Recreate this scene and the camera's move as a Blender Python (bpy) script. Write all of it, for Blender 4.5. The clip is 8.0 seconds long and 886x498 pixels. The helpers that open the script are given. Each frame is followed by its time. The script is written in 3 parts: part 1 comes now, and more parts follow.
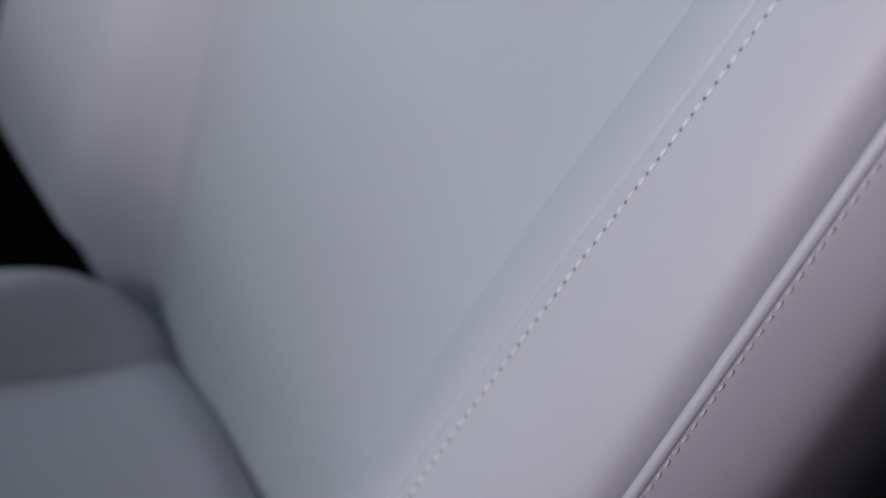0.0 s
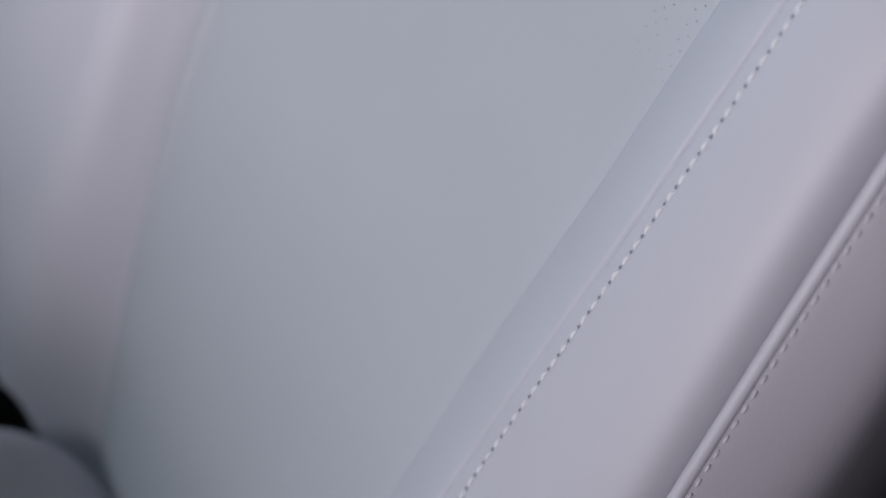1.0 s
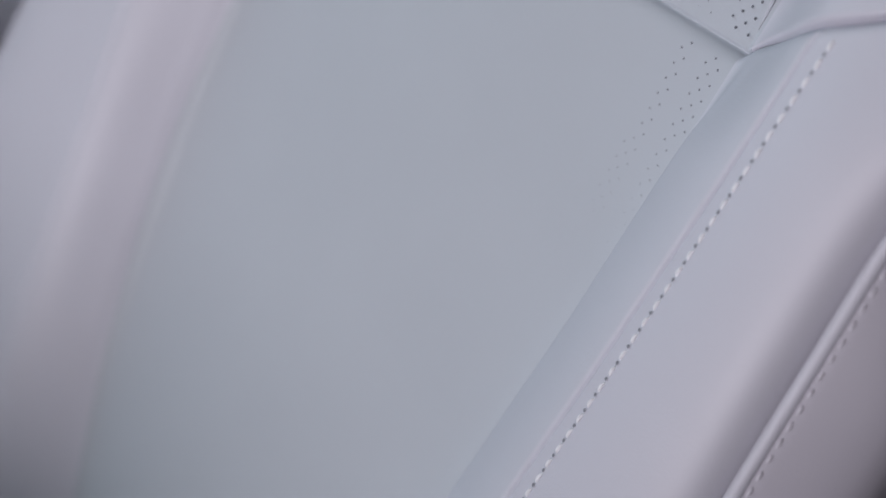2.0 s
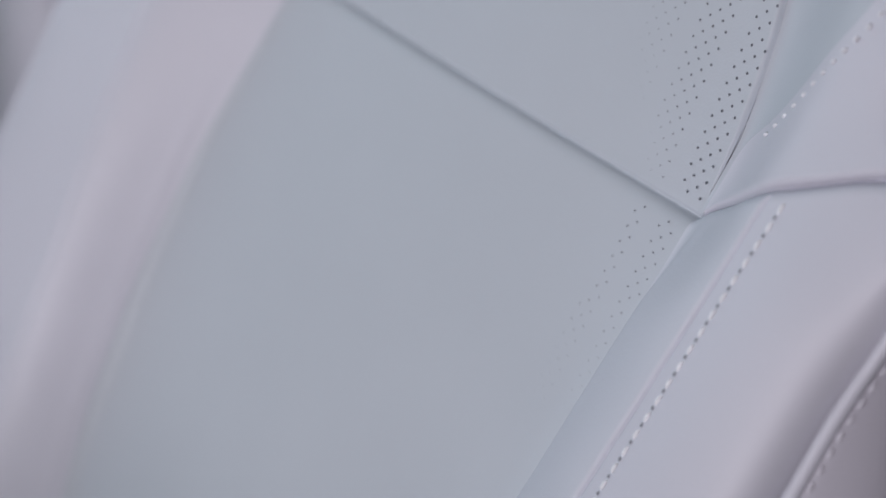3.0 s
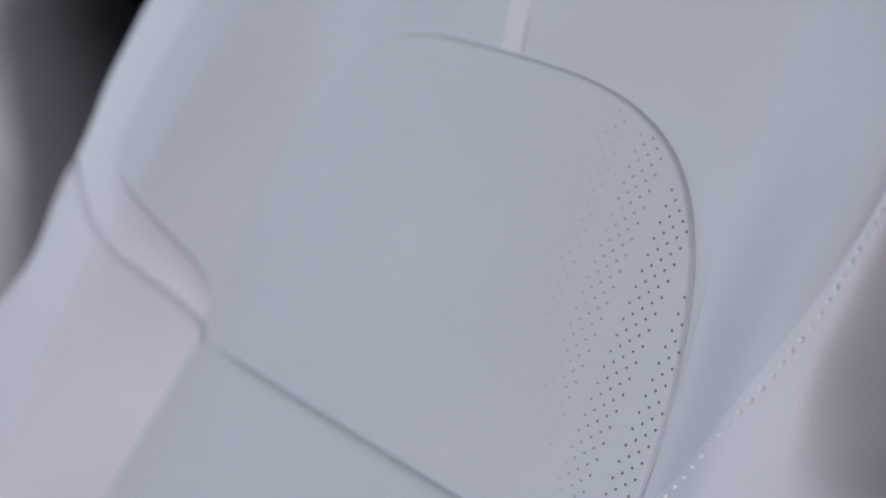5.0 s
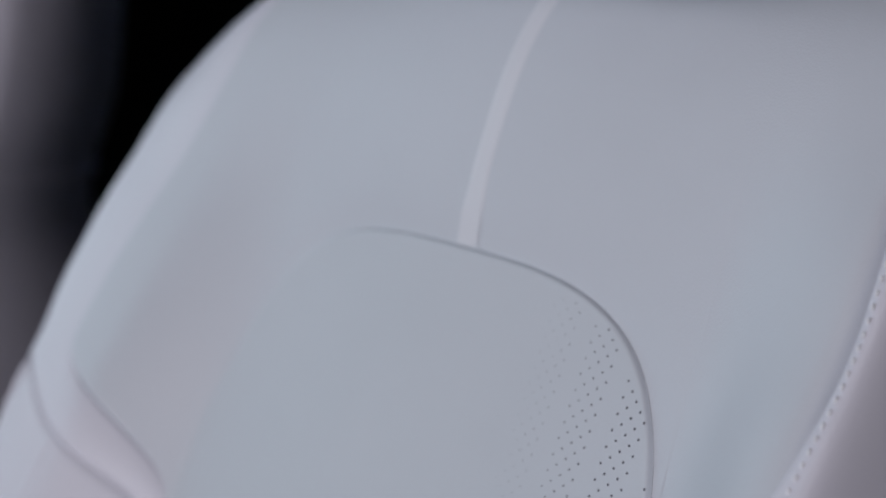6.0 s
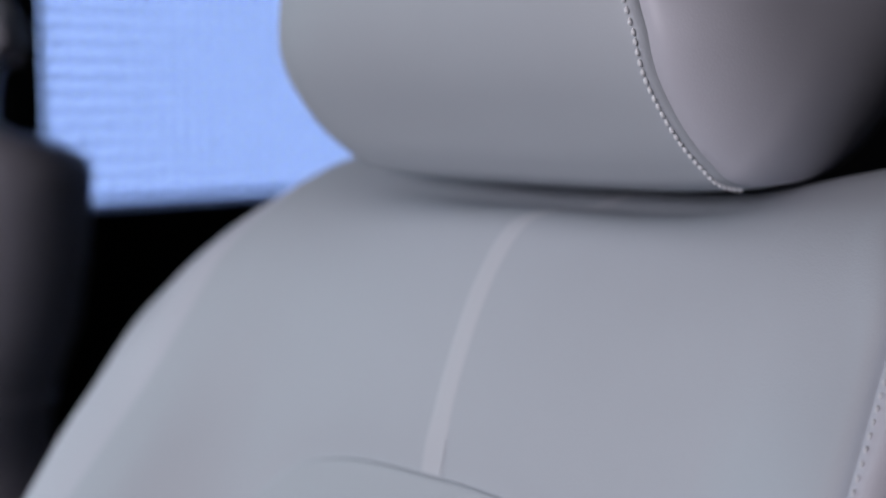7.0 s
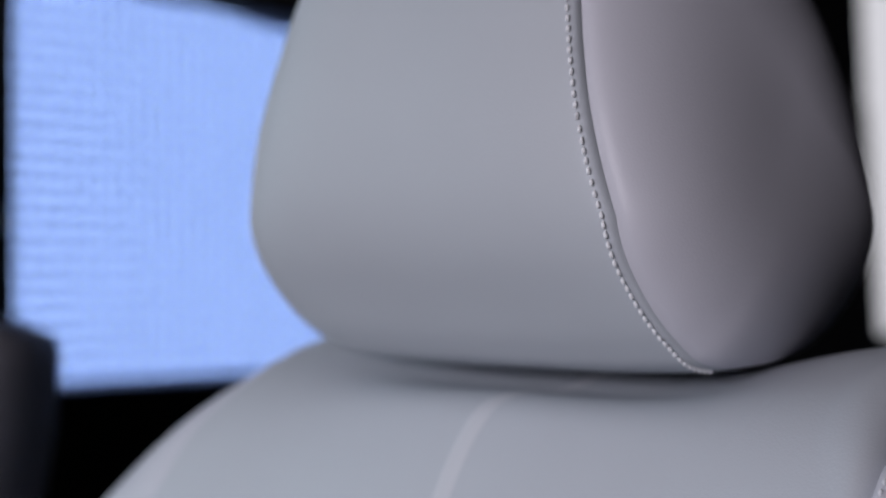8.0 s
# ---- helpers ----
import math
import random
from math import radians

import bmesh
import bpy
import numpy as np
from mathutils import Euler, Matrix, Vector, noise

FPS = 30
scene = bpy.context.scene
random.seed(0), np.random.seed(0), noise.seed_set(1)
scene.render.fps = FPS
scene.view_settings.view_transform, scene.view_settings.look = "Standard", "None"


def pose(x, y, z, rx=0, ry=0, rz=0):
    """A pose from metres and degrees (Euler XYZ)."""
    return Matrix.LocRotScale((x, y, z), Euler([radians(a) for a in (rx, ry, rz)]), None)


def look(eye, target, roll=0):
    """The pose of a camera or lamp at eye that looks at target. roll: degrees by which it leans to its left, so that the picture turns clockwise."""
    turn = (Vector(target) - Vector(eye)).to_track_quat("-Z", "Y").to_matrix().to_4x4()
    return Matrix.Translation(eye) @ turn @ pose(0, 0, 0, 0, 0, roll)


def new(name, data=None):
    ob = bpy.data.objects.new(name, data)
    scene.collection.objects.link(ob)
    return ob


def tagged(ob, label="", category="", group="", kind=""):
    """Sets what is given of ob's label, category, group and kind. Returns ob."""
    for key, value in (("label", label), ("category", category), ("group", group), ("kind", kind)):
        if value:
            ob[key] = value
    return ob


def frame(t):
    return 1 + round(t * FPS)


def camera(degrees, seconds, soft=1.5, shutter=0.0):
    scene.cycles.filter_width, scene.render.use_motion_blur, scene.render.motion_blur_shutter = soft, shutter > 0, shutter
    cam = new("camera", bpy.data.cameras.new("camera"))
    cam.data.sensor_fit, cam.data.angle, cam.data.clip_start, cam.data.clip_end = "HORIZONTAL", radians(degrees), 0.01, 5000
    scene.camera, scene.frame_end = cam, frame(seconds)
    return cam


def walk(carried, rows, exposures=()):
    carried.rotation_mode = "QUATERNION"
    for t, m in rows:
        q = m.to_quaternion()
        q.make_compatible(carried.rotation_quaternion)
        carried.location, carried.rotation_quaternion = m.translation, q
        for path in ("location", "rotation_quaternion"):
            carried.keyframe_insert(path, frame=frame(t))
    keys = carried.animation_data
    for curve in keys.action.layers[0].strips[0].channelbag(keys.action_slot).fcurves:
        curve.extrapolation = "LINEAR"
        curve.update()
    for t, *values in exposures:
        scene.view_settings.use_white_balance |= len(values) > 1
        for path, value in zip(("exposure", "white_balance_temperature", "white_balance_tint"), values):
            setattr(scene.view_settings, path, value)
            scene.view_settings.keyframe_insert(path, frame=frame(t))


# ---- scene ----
import functools

EYE = (0.4875, 0.0, 0.97)
cam = camera(32.0, 8.0, soft=1.5)
cam.data.dof.use_dof = True
cam.data.dof.focus_distance = 0.56
cam.data.dof.aperture_fstop = 4.5
TURNS = [
    (0.0, 38.8, 4.272, 58.93), (0.8, 42.936, 3.894, 56.635), (1.7, 47.456, 3.036, 55.684),
    (2.8, 53.942, 2.215, 54.223), (3.5, 58.203, 1.318, 53.238), (4.2, 63.096, 0.36, 52.258),
    (5.3, 70.498, 0.612, 49.991), (6.1, 76.374, 0.563, 48.732), (6.5, 79.6, 0.605, 48.184),
    (7.0, 84.032, 0.385, 47.561), (7.5, 87.447, 0.358, 46.923), (8.0, 90.75, 0.292, 46.462),
]
walk(cam, [(t, pose(*EYE, rx, ry, rz)) for t, rx, ry, rz in TURNS], [
    (0.0, -0.07, 6500, 10), (1.5, -0.08, 6500, 8.5), (3.5, -0.04, 6500, 7), (5.5, -0.03, 6500, 6.5), (6.5, -0.15, 6450, 7.5), (8.0, -0.1, 6450, 8.5)])

# ---- world and lights ----
world = bpy.data.worlds.new("hall_air")
scene.world = world
world.use_nodes = True
world.node_tree.nodes["Background"].inputs[0].default_value = (0.55, 0.6, 0.75, 1)
world.node_tree.nodes["Background"].inputs[1].default_value = 0.06


def area_lamp(name, eye, target, sx, sy, power, colour):
    data = bpy.data.lights.new(name, "AREA")
    data.shape, data.size, data.size_y, data.energy, data.color = "RECTANGLE", sx, sy, power, colour
    ob = new(name, data)
    ob.matrix_world = look(eye, target)
    return ob


area_lamp("hall_light_key", (-0.3, -1.9, 1.75), (0.0, 0.3, 0.7), 1.0, 0.7, 11, (0.9, 0.93, 1.0))
area_lamp("hall_light_side", (1.15, -2.4, 1.45), (0.0, 0.3, 0.7), 0.9, 0.7, 52, (0.965, 0.9, 1.0))
# added lamp in place of the screen's light, forward of the panel itself
area_lamp("screen_glow_stand_in", (-2.7, -0.7, 1.75), (0.0, 0.3, 0.6), 2.4, 1.5, 32, (0.68, 0.87, 1.0))


# ---- materials ----
def nodes_of(name):
    m = bpy.data.materials.new(name)
    m.use_nodes = True
    t = m.node_tree
    return m, t.nodes, t.links, t.nodes["Principled BSDF"]


def surface(name, colour, rough=0.5, metal=0.0, vary=0.06, scale=9.0, bump=0.0, bump_scale=600.0, sheen=0.0):
    """A plain surface with soft mottling at a large scale and fine relief."""
    m, n, l, b = nodes_of(name)
    b.inputs["Roughness"].default_value = rough
    b.inputs["Metallic"].default_value = metal
    geo = n.new("ShaderNodeNewGeometry")
    big = n.new("ShaderNodeTexNoise")
    big.inputs["Scale"].default_value = scale
    big.inputs["Detail"].default_value = 4
    l.new(geo.outputs["Position"], big.inputs["Vector"])
    mix = n.new("ShaderNodeMix")
    mix.data_type = "RGBA"
    lo = [max(0, c * (1 - vary)) for c in colour]
    hi = [min(1, c * (1 + vary)) for c in colour]
    mix.inputs[6].default_value, mix.inputs[7].default_value = (*lo, 1), (*hi, 1)
    l.new(big.outputs["Fac"], mix.inputs[0])
    l.new(mix.outputs[2], b.inputs["Base Color"])
    if bump:
        fine = n.new("ShaderNodeTexVoronoi")
        fine.inputs["Scale"].default_value = bump_scale
        l.new(geo.outputs["Position"], fine.inputs["Vector"])
        bp = n.new("ShaderNodeBump")
        bp.inputs["Strength"].default_value = bump
        bp.inputs["Distance"].default_value = 0.0004
        l.new(fine.outputs["Distance"], bp.inputs["Height"])
        l.new(bp.outputs["Normal"], b.inputs["Normal"])
        rr = n.new("ShaderNodeMapRange")
        rr.inputs["To Min"].default_value, rr.inputs["To Max"].default_value = rough - 0.06, rough + 0.08
        l.new(big.outputs["Fac"], rr.inputs["Value"])
        l.new(rr.outputs["Result"], b.inputs["Roughness"])
    return m


def glow(name, colour, strength):
    m, n, l, b = nodes_of(name)
    b.inputs["Base Color"].default_value = (0.01, 0.01, 0.02, 1)
    b.inputs["Emission Color"].default_value = (*colour, 1)
    b.inputs["Emission Strength"].default_value = strength
    return m


LEATHER = surface("pale_grey_leather", (0.617, 0.611, 0.669), 0.48, vary=0.035, scale=14, bump=0.12, bump_scale=900)
INSERT = surface("perforated_grey_leather", (0.515, 0.544, 0.584), 0.55, vary=0.035, scale=14, bump=0.12, bump_scale=900)
SHOULDER = surface("blue_grey_leather", (0.532, 0.558, 0.603), 0.52, vary=0.035, scale=14, bump=0.12, bump_scale=900)
# near inner bolster only: the light on its slope is put into the colour
INNER_LIT = surface("lit_inner_bolster_leather", (0.603, 0.611, 0.668), 0.48, vary=0.035, scale=14, bump=0.12, bump_scale=900)
STRIP = surface("light_leather_strip", (0.635, 0.645, 0.685), 0.47, vary=0.03, scale=14, bump=0.12, bump_scale=900)
SIDE = surface("mauve_grey_leather", (0.485, 0.465, 0.515), 0.5, vary=0.04, scale=12, bump=0.12, bump_scale=900)
THREAD = surface("pale_thread", (0.77, 0.77, 0.8), 0.7, vary=0.08, scale=300)
BRIGHT_THREAD = surface("white_thread", (0.88, 0.88, 0.9), 0.7, vary=0.06, scale=300)
SIDE_THREAD = surface("mauve_thread", (0.64, 0.62, 0.67), 0.6, vary=0.08, scale=300)
NEEDLE = surface("needle_mark", (0.27, 0.27, 0.3), 0.9)
HOLE = surface("dark_hole", (0.16, 0.165, 0.19), 0.9)
SHELL = surface("dark_grey_plastic", (0.05, 0.05, 0.055), 0.6, vary=0.1, bump=0.2, bump_scale=400)
CARPET = surface("black_carpet", (0.01, 0.01, 0.011), 0.95, vary=0.3, scale=80, bump=0.6, bump_scale=500)
TRIM = surface("black_trim", (0.007, 0.007, 0.008), 0.6, vary=0.2, bump=0.2, bump_scale=300)
METAL = surface("black_steel", (0.02, 0.02, 0.02), 0.5, metal=0.3)
SCREEN = glow("blue_screen", (0.2, 0.33, 1.0), 0.25)
DIODE = glow("screen_diode", (0.36, 0.52, 1.0), 2.56)
# brightness of a pale pillar, put in as glow; not a lamp
PILLAR_GLOW = glow("glowing_pillar_white", (0.95, 0.93, 1.0), 0.75)
HALL = surface("dark_hall_paint", (0.12, 0.12, 0.13), 0.8, vary=0.1, scale=2, bump=0.2, bump_scale=60)


# ---- helpers ----
def part(name, bm, material, parent=None, label="", smooth=True):
    me = bpy.data.meshes.new(name)
    if smooth:
        for fc in bm.faces:
            fc.smooth = True
    bm.to_mesh(me)
    bm.free()
    me.materials.append(material)
    ob = new(name, me)
    if parent is not None:
        ob.parent = parent
        ob.matrix_parent_inverse = parent.matrix_world.inverted()
    return tagged(ob, label)


def lerp_table(tab, x):
    return float(np.interp(x, [a for a, _ in tab], [b for _, b in tab]))


def smooth01(s):
    s = min(1.0, max(0.0, s))
    return s * s * (3 - 2 * s)


def catmull(points, n, closed=False):
    """Points of a smooth curve through the given ones, n to each span."""
    p = [Vector(q) for q in points]
    m, out = len(p), []
    for i in range(m if closed else m - 1):
        if closed:
            a, b, c, d = p[i - 1], p[i], p[(i + 1) % m], p[(i + 2) % m]
        else:
            a, b, c, d = p[max(i - 1, 0)], p[i], p[i + 1], p[min(i + 2, m - 1)]
        for k in range(n):
            t = k / n
            out.append(0.5 * ((2 * b) + (c - a) * t + (2 * a - 5 * b + 4 * c - d) * t * t + (3 * b - a - 3 * c + d) * t ** 3))
    if not closed:
        out.append(p[-1])
    return out


def spaced(a, b, n, ends=0.75):
    """n+1 values from a to b, closer together at the ends."""
    out = []
    for i in range(n + 1):
        s = i / n
        out.append(a + (b - a) * ((1 - ends) * s + ends * (1 - math.cos(math.pi * s)) / 2))
    return out


def grid_mesh(rows, grooves=(0, 0, 0, 0), depth=0.003, reach=0.0035, flip=False, closed=False, fade=None, push=None, slit=0.0, far=None):
    """A sheet through rows of points. grooves: how far the edge (first column, last column, first row, last row) dips into a seam.
    far: (groove, reach, distances) of a seam that bends over the sheet. fade: for an edge the weights along it, which let its groove die away."""
    nr, nc = len(rows), len(rows[0])
    P = np.array([[tuple(p) for p in r] for r in rows])
    du, dv = np.gradient(P, axis=1), np.gradient(P, axis=0)
    N = np.cross(du, dv)
    N /= np.maximum(np.linalg.norm(N, axis=2, keepdims=True), 1e-12)
    if flip:
        N = -N
    if push is not None:
        N = np.array(push)
    su = np.concatenate([np.zeros((nr, 1)), np.cumsum(np.linalg.norm(np.diff(P, axis=1), axis=2), axis=1)], axis=1)
    sv = np.concatenate([np.zeros((1, nc)), np.cumsum(np.linalg.norm(np.diff(P, axis=0), axis=2), axis=0)], axis=0)
    dist = (su, su[:, -1:] - su, sv, sv[-1:, :] - sv)
    dip = np.zeros((nr, nc))
    reach = reach if isinstance(reach, tuple) else (reach,) * 4
    for k, (g, d) in enumerate(zip(grooves, dist)):
        if g:
            w = 1.0
            if fade and k in fade:
                w = np.array(fade[k])[:, None] if k < 2 else np.array(fade[k])[None, :]
            dip = np.maximum(dip, w * g * (np.exp(-(d / reach[k]) ** 1.5) + slit * np.exp(-(d / 0.0011) ** 2)))
    if far is not None:
        dip = np.maximum(dip, far[0] * np.exp(-(far[2] / far[1]) ** 1.5))
    P = P - N * (dip * depth)[:, :, None]
    bm = bmesh.new()
    vs = [[bm.verts.new(P[i, j]) for j in range(nc)] for i in range(nr)]
    for i in range(nr - 1):
        for j in range(nc - 1):
            q = (vs[i][j], vs[i][j + 1], vs[i + 1][j + 1], vs[i + 1][j])
            bm.faces.new(q[::-1] if flip else q)
        if closed:
            q = (vs[i][-1], vs[i][0], vs[i + 1][0], vs[i + 1][-1])
            bm.faces.new(q[::-1] if flip else q)
    return bm


def add_sheet(bm, more):
    """Joins the sheet more into bm."""
    me = bpy.data.meshes.new("join")
    more.to_mesh(me)
    more.free()
    bm.from_mesh(me)
    bpy.data.meshes.remove(me)
    return bm


def tube(points, radius, seg=10, squash=None):
    """A tube along points; squash: (normals, factor) flattens it along those normals."""
    rows = []
    for i, p in enumerate(points):
        t = (points[min(i + 1, len(points) - 1)] - points[max(i - 1, 0)]).normalized()
        nrm = squash[0][i] if squash else Vector((0, 0, 1))
        a = t.cross(nrm).normalized()
        b = a.cross(t).normalized()
        k = squash[1] if squash else 1.0
        rows.append([p + a * (radius * math.cos(2 * math.pi * j / seg)) + b * (k * radius * math.sin(2 * math.pi * j / seg)) for j in range(seg)])
    bm = grid_mesh(rows, closed=True)
    bm.verts.ensure_lookup_table()
    n = len(bm.verts)
    bm.faces.new([bm.verts[j] for j in range(seg)])
    bm.faces.new([bm.verts[n - seg + j] for j in range(seg)][::-1])
    bmesh.ops.recalc_face_normals(bm, faces=bm.faces)
    return bm


def box(x0, x1, y0, y1, z0, z1, bevel=0.0, seg=2):
    bm = bmesh.new()
    bmesh.ops.create_cube(bm, size=1.0)
    for v in bm.verts:
        v.co = Vector((x0 + (v.co.x + 0.5) * (x1 - x0), y0 + (v.co.y + 0.5) * (y1 - y0), z0 + (v.co.z + 0.5) * (z1 - z0)))
    if bevel:
        bmesh.ops.bevel(bm, geom=list(bm.edges), offset=bevel, segments=seg, affect="EDGES", profile=0.5)
    return bm


# ---- the shape of the backrest ----
Z0 = EYE[2]
SPINE = [(0.074, -0.735), (0.100, -0.690), (0.160, -0.595), (0.222, -0.506), (0.285, -0.415), (0.345, -0.330), (0.392, -0.250),
         (0.428, -0.178), (0.449, -0.122), (0.467, -0.086), (0.488, -0.062), (0.516, -0.045), (0.552, -0.033), (0.585, -0.032), (0.606, -0.048), (0.614, -0.085)]
spine = np.array([(0, y, z + Z0) for y, z in (tuple(p.xy) for p in catmull([(y, z, 0) for y, z in SPINE], 12))])
spine_s = np.concatenate([[0], np.cumsum(np.linalg.norm(np.diff(spine, axis=0), axis=1))])
V_END = float(spine_s[-1])


def v_at(z):
    """The length along the spine at the height z below the eye, on its rising part."""
    k = int(np.argmax(spine[:, 2]))
    return float(np.interp(z + Z0, spine[:k + 1, 2], spine_s[:k + 1]))


@functools.lru_cache(None)
def spine_at(v):
    y = float(np.interp(v, spine_s, spine[:, 1]))
    z = float(np.interp(v, spine_s, spine[:, 2]))
    e = 0.012
    y0, y1 = np.interp([v - e, v + e], spine_s, spine[:, 1])
    z0, z1 = np.interp([v - e, v + e], spine_s, spine[:, 2])
    t = Vector((0, y1 - y0, z1 - z0)).normalized()
    return y, z, t


V_SEAM = v_at(-0.323)
V_HOLLOW = v_at(-0.068)
V_TOP = V_SEAM + 0.1787
V_CORNER = V_SEAM + 0.035
# the edge of the insert, on the door's side and on the far side
VALLEY = [(v_at(z), u) for z, u in ((-0.73, 0.098), (-0.62, 0.115), (-0.5, 0.126), (-0.42, 0.138))] + [(V_SEAM + dv, u) for dv, u in (
    (-0.055, 0.1425), (-0.026, 0.1455), (0.0, 0.1475), (0.012, 0.148), (0.033, 0.1503), (0.053, 0.1485), (0.075, 0.146), (0.1, 0.1422), (0.14, 0.1387))]
FAR_VALLEY = [(V_SEAM + dv, u) for dv, u in (
    (-0.49, 0.082), (-0.44, 0.094), (-0.39, 0.107), (-0.33, 0.1225), (-0.25, 0.139), (-0.18, 0.146), (-0.1, 0.145), (-0.03, 0.136), (0.0, 0.1305), (0.03, 0.1335), (0.06, 0.135),
    (0.1, 0.131), (0.14, 0.128))]


def valley(x, v):
    return curve_at(VALLEY if x > 0 else FAR_VALLEY, v, 1)


# the stitched line along the lower bolster, and the one over the shoulder
LOW_LINE = [(v_at(z), u) for z, u in ((-0.73, 0.152), (-0.60, 0.165), (-0.5, 0.175), (-0.41, 0.187), (-0.33, 0.195), (-0.26, 0.199))]
TOP_LINE = [(V_SEAM + dv, u) for dv, u in ((0.0, 0.1488), (0.033, 0.1525), (0.04, 0.158), (0.046, 0.1675), (0.062, 0.181), (0.076, 0.189), (0.0935, 0.199), (0.12, 0.2065),
                                          (0.162, 0.2095), (0.19, 0.2095), (0.215, 0.2075))] + [(v_at(-0.1), 0.2035), (v_at(-0.085), 0.202), (v_at(-0.06), 0.198), (V_END, 0.178)]
FAR_LINE = [(V_SEAM + dv, u) for dv, u in ((0.0, 0.136), (0.024, 0.138), (0.035, 0.1525), (0.0435, 0.171), (0.052, 0.1905), (0.0616, 0.213), (0.075, 0.224), (0.12, 0.226),
                                          (0.162, 0.22), (0.215, 0.207))] + [(v_at(-0.085), 0.196), (v_at(-0.06), 0.178), (V_END, 0.15)]
# the ridge of the bolsters and the outer edge: length along the spine, half width, height over the insert
RIDGE = [(v_at(z), u, h) for z, u, h in ((-0.73, 0.152, 0.036), (-0.60, 0.165, 0.038), (-0.5, 0.175, 0.038), (-0.41, 0.187, 0.038), (-0.33, 0.195, 0.038), (-0.28, 0.198, 0.033),
                                         (-0.235, 0.2, 0.025), (-0.2, 0.2, 0.018), (-0.16, 0.2, 0.009), (-0.12, 0.198, 0.002), (-0.085, 0.19, 0.0), (-0.06, 0.17, 0.0))] + [(V_END, 0.15, 0.0)]
OUTER = [(v_at(z), u, h) for z, u, h in ((-0.73, 0.2475, 0.034), (-0.60, 0.2505, 0.037), (-0.34, 0.2515, 0.040), (-0.28, 0.262, 0.034), (-0.235, 0.269, 0.024), (-0.19, 0.273, 0.012),
                                         (-0.13, 0.270, -0.008), (-0.1, 0.259, -0.018), (-0.075, 0.24, -0.025), (-0.055, 0.212, -0.03))] + [(V_END, 0.185, -0.03)]
DEPTH = [(0.0, 0.36), (v_at(-0.45), 0.26), (v_at(-0.3), 0.16), (v_at(-0.12), 0.14), (v_at(-0.06), 0.09), (V_END, 0.015)]


def curve_at(tab, v, col):
    return float(np.interp(v, tab[:, 0], tab[:, col]))


def eased(tab, width):
    """The table as a dense one with its corners rounded over that length."""
    t = np.array(tab)
    vs = np.arange(t[0, 0], t[-1, 0], 0.003)
    reach = np.arange(-3 * width, 3.01 * width, 0.003)
    bell = np.exp(-(reach / width) ** 2 / 2)
    cols = [vs]
    for k in range(1, t.shape[1]):
        cols.append([float((np.interp(v + reach, t[:, 0], t[:, k]) * bell).sum() / bell.sum()) for v in vs])
    return np.array(cols).T


FAR_STRIP = [(u, v - V_SEAM) for v, u in FAR_LINE[:7]]
VALLEY, FAR_VALLEY, LOW_LINE = eased(VALLEY, 0.008), eased(FAR_VALLEY, 0.012), eased(LOW_LINE, 0.012)
TOP_LINE, FAR_LINE = eased(TOP_LINE, 0.004), eased(FAR_LINE, 0.004)
RIDGE, OUTER, DEPTH = eased(RIDGE, 0.012), eased(OUTER, 0.012), eased(DEPTH, 0.012)


SEAM_RISE = [(0.1478, 0.0), (0.154, 0.006), (0.164, 0.0115), (0.18, 0.0195), (0.206, 0.0346), (0.226, 0.0465), (0.242, 0.054), (0.275, 0.062)]
FAR_RISE = [(0.1305, 0.0), (0.136, 0.008), (0.157, 0.0146), (0.182, 0.0206), (0.21, 0.0291), (0.23, 0.04), (0.25, 0.053), (0.275, 0.062)]


def seam_v(x):
    """Where the cross seam runs: level over the insert, rising over the bolsters."""
    return V_SEAM + lerp_table(SEAM_RISE if x > 0 else FAR_RISE, abs(x))


def insert_top(q):
    a = min(1.0, abs(q))
    return V_CORNER + (V_TOP - V_CORNER) * (1 - a ** 3.4) ** (1 / 3.4)


WING_FALL = [0.08]


def outer_edge(x, v):
    """Half the width at the outer edge; the far side draws in at the cross seam and flares out below it."""
    u = curve_at(OUTER, v, 1)
    if x < 0:
        d = v - V_SEAM
        u += 0.026 * smooth01((0.01 - d) / 0.1) + 0.03 * smooth01((-0.1 - d) / 0.25) - 0.008 * math.exp(-((d - 0.065) / 0.03) ** 2) + 0.002 * smooth01((d - 0.12) / 0.04)
    return u


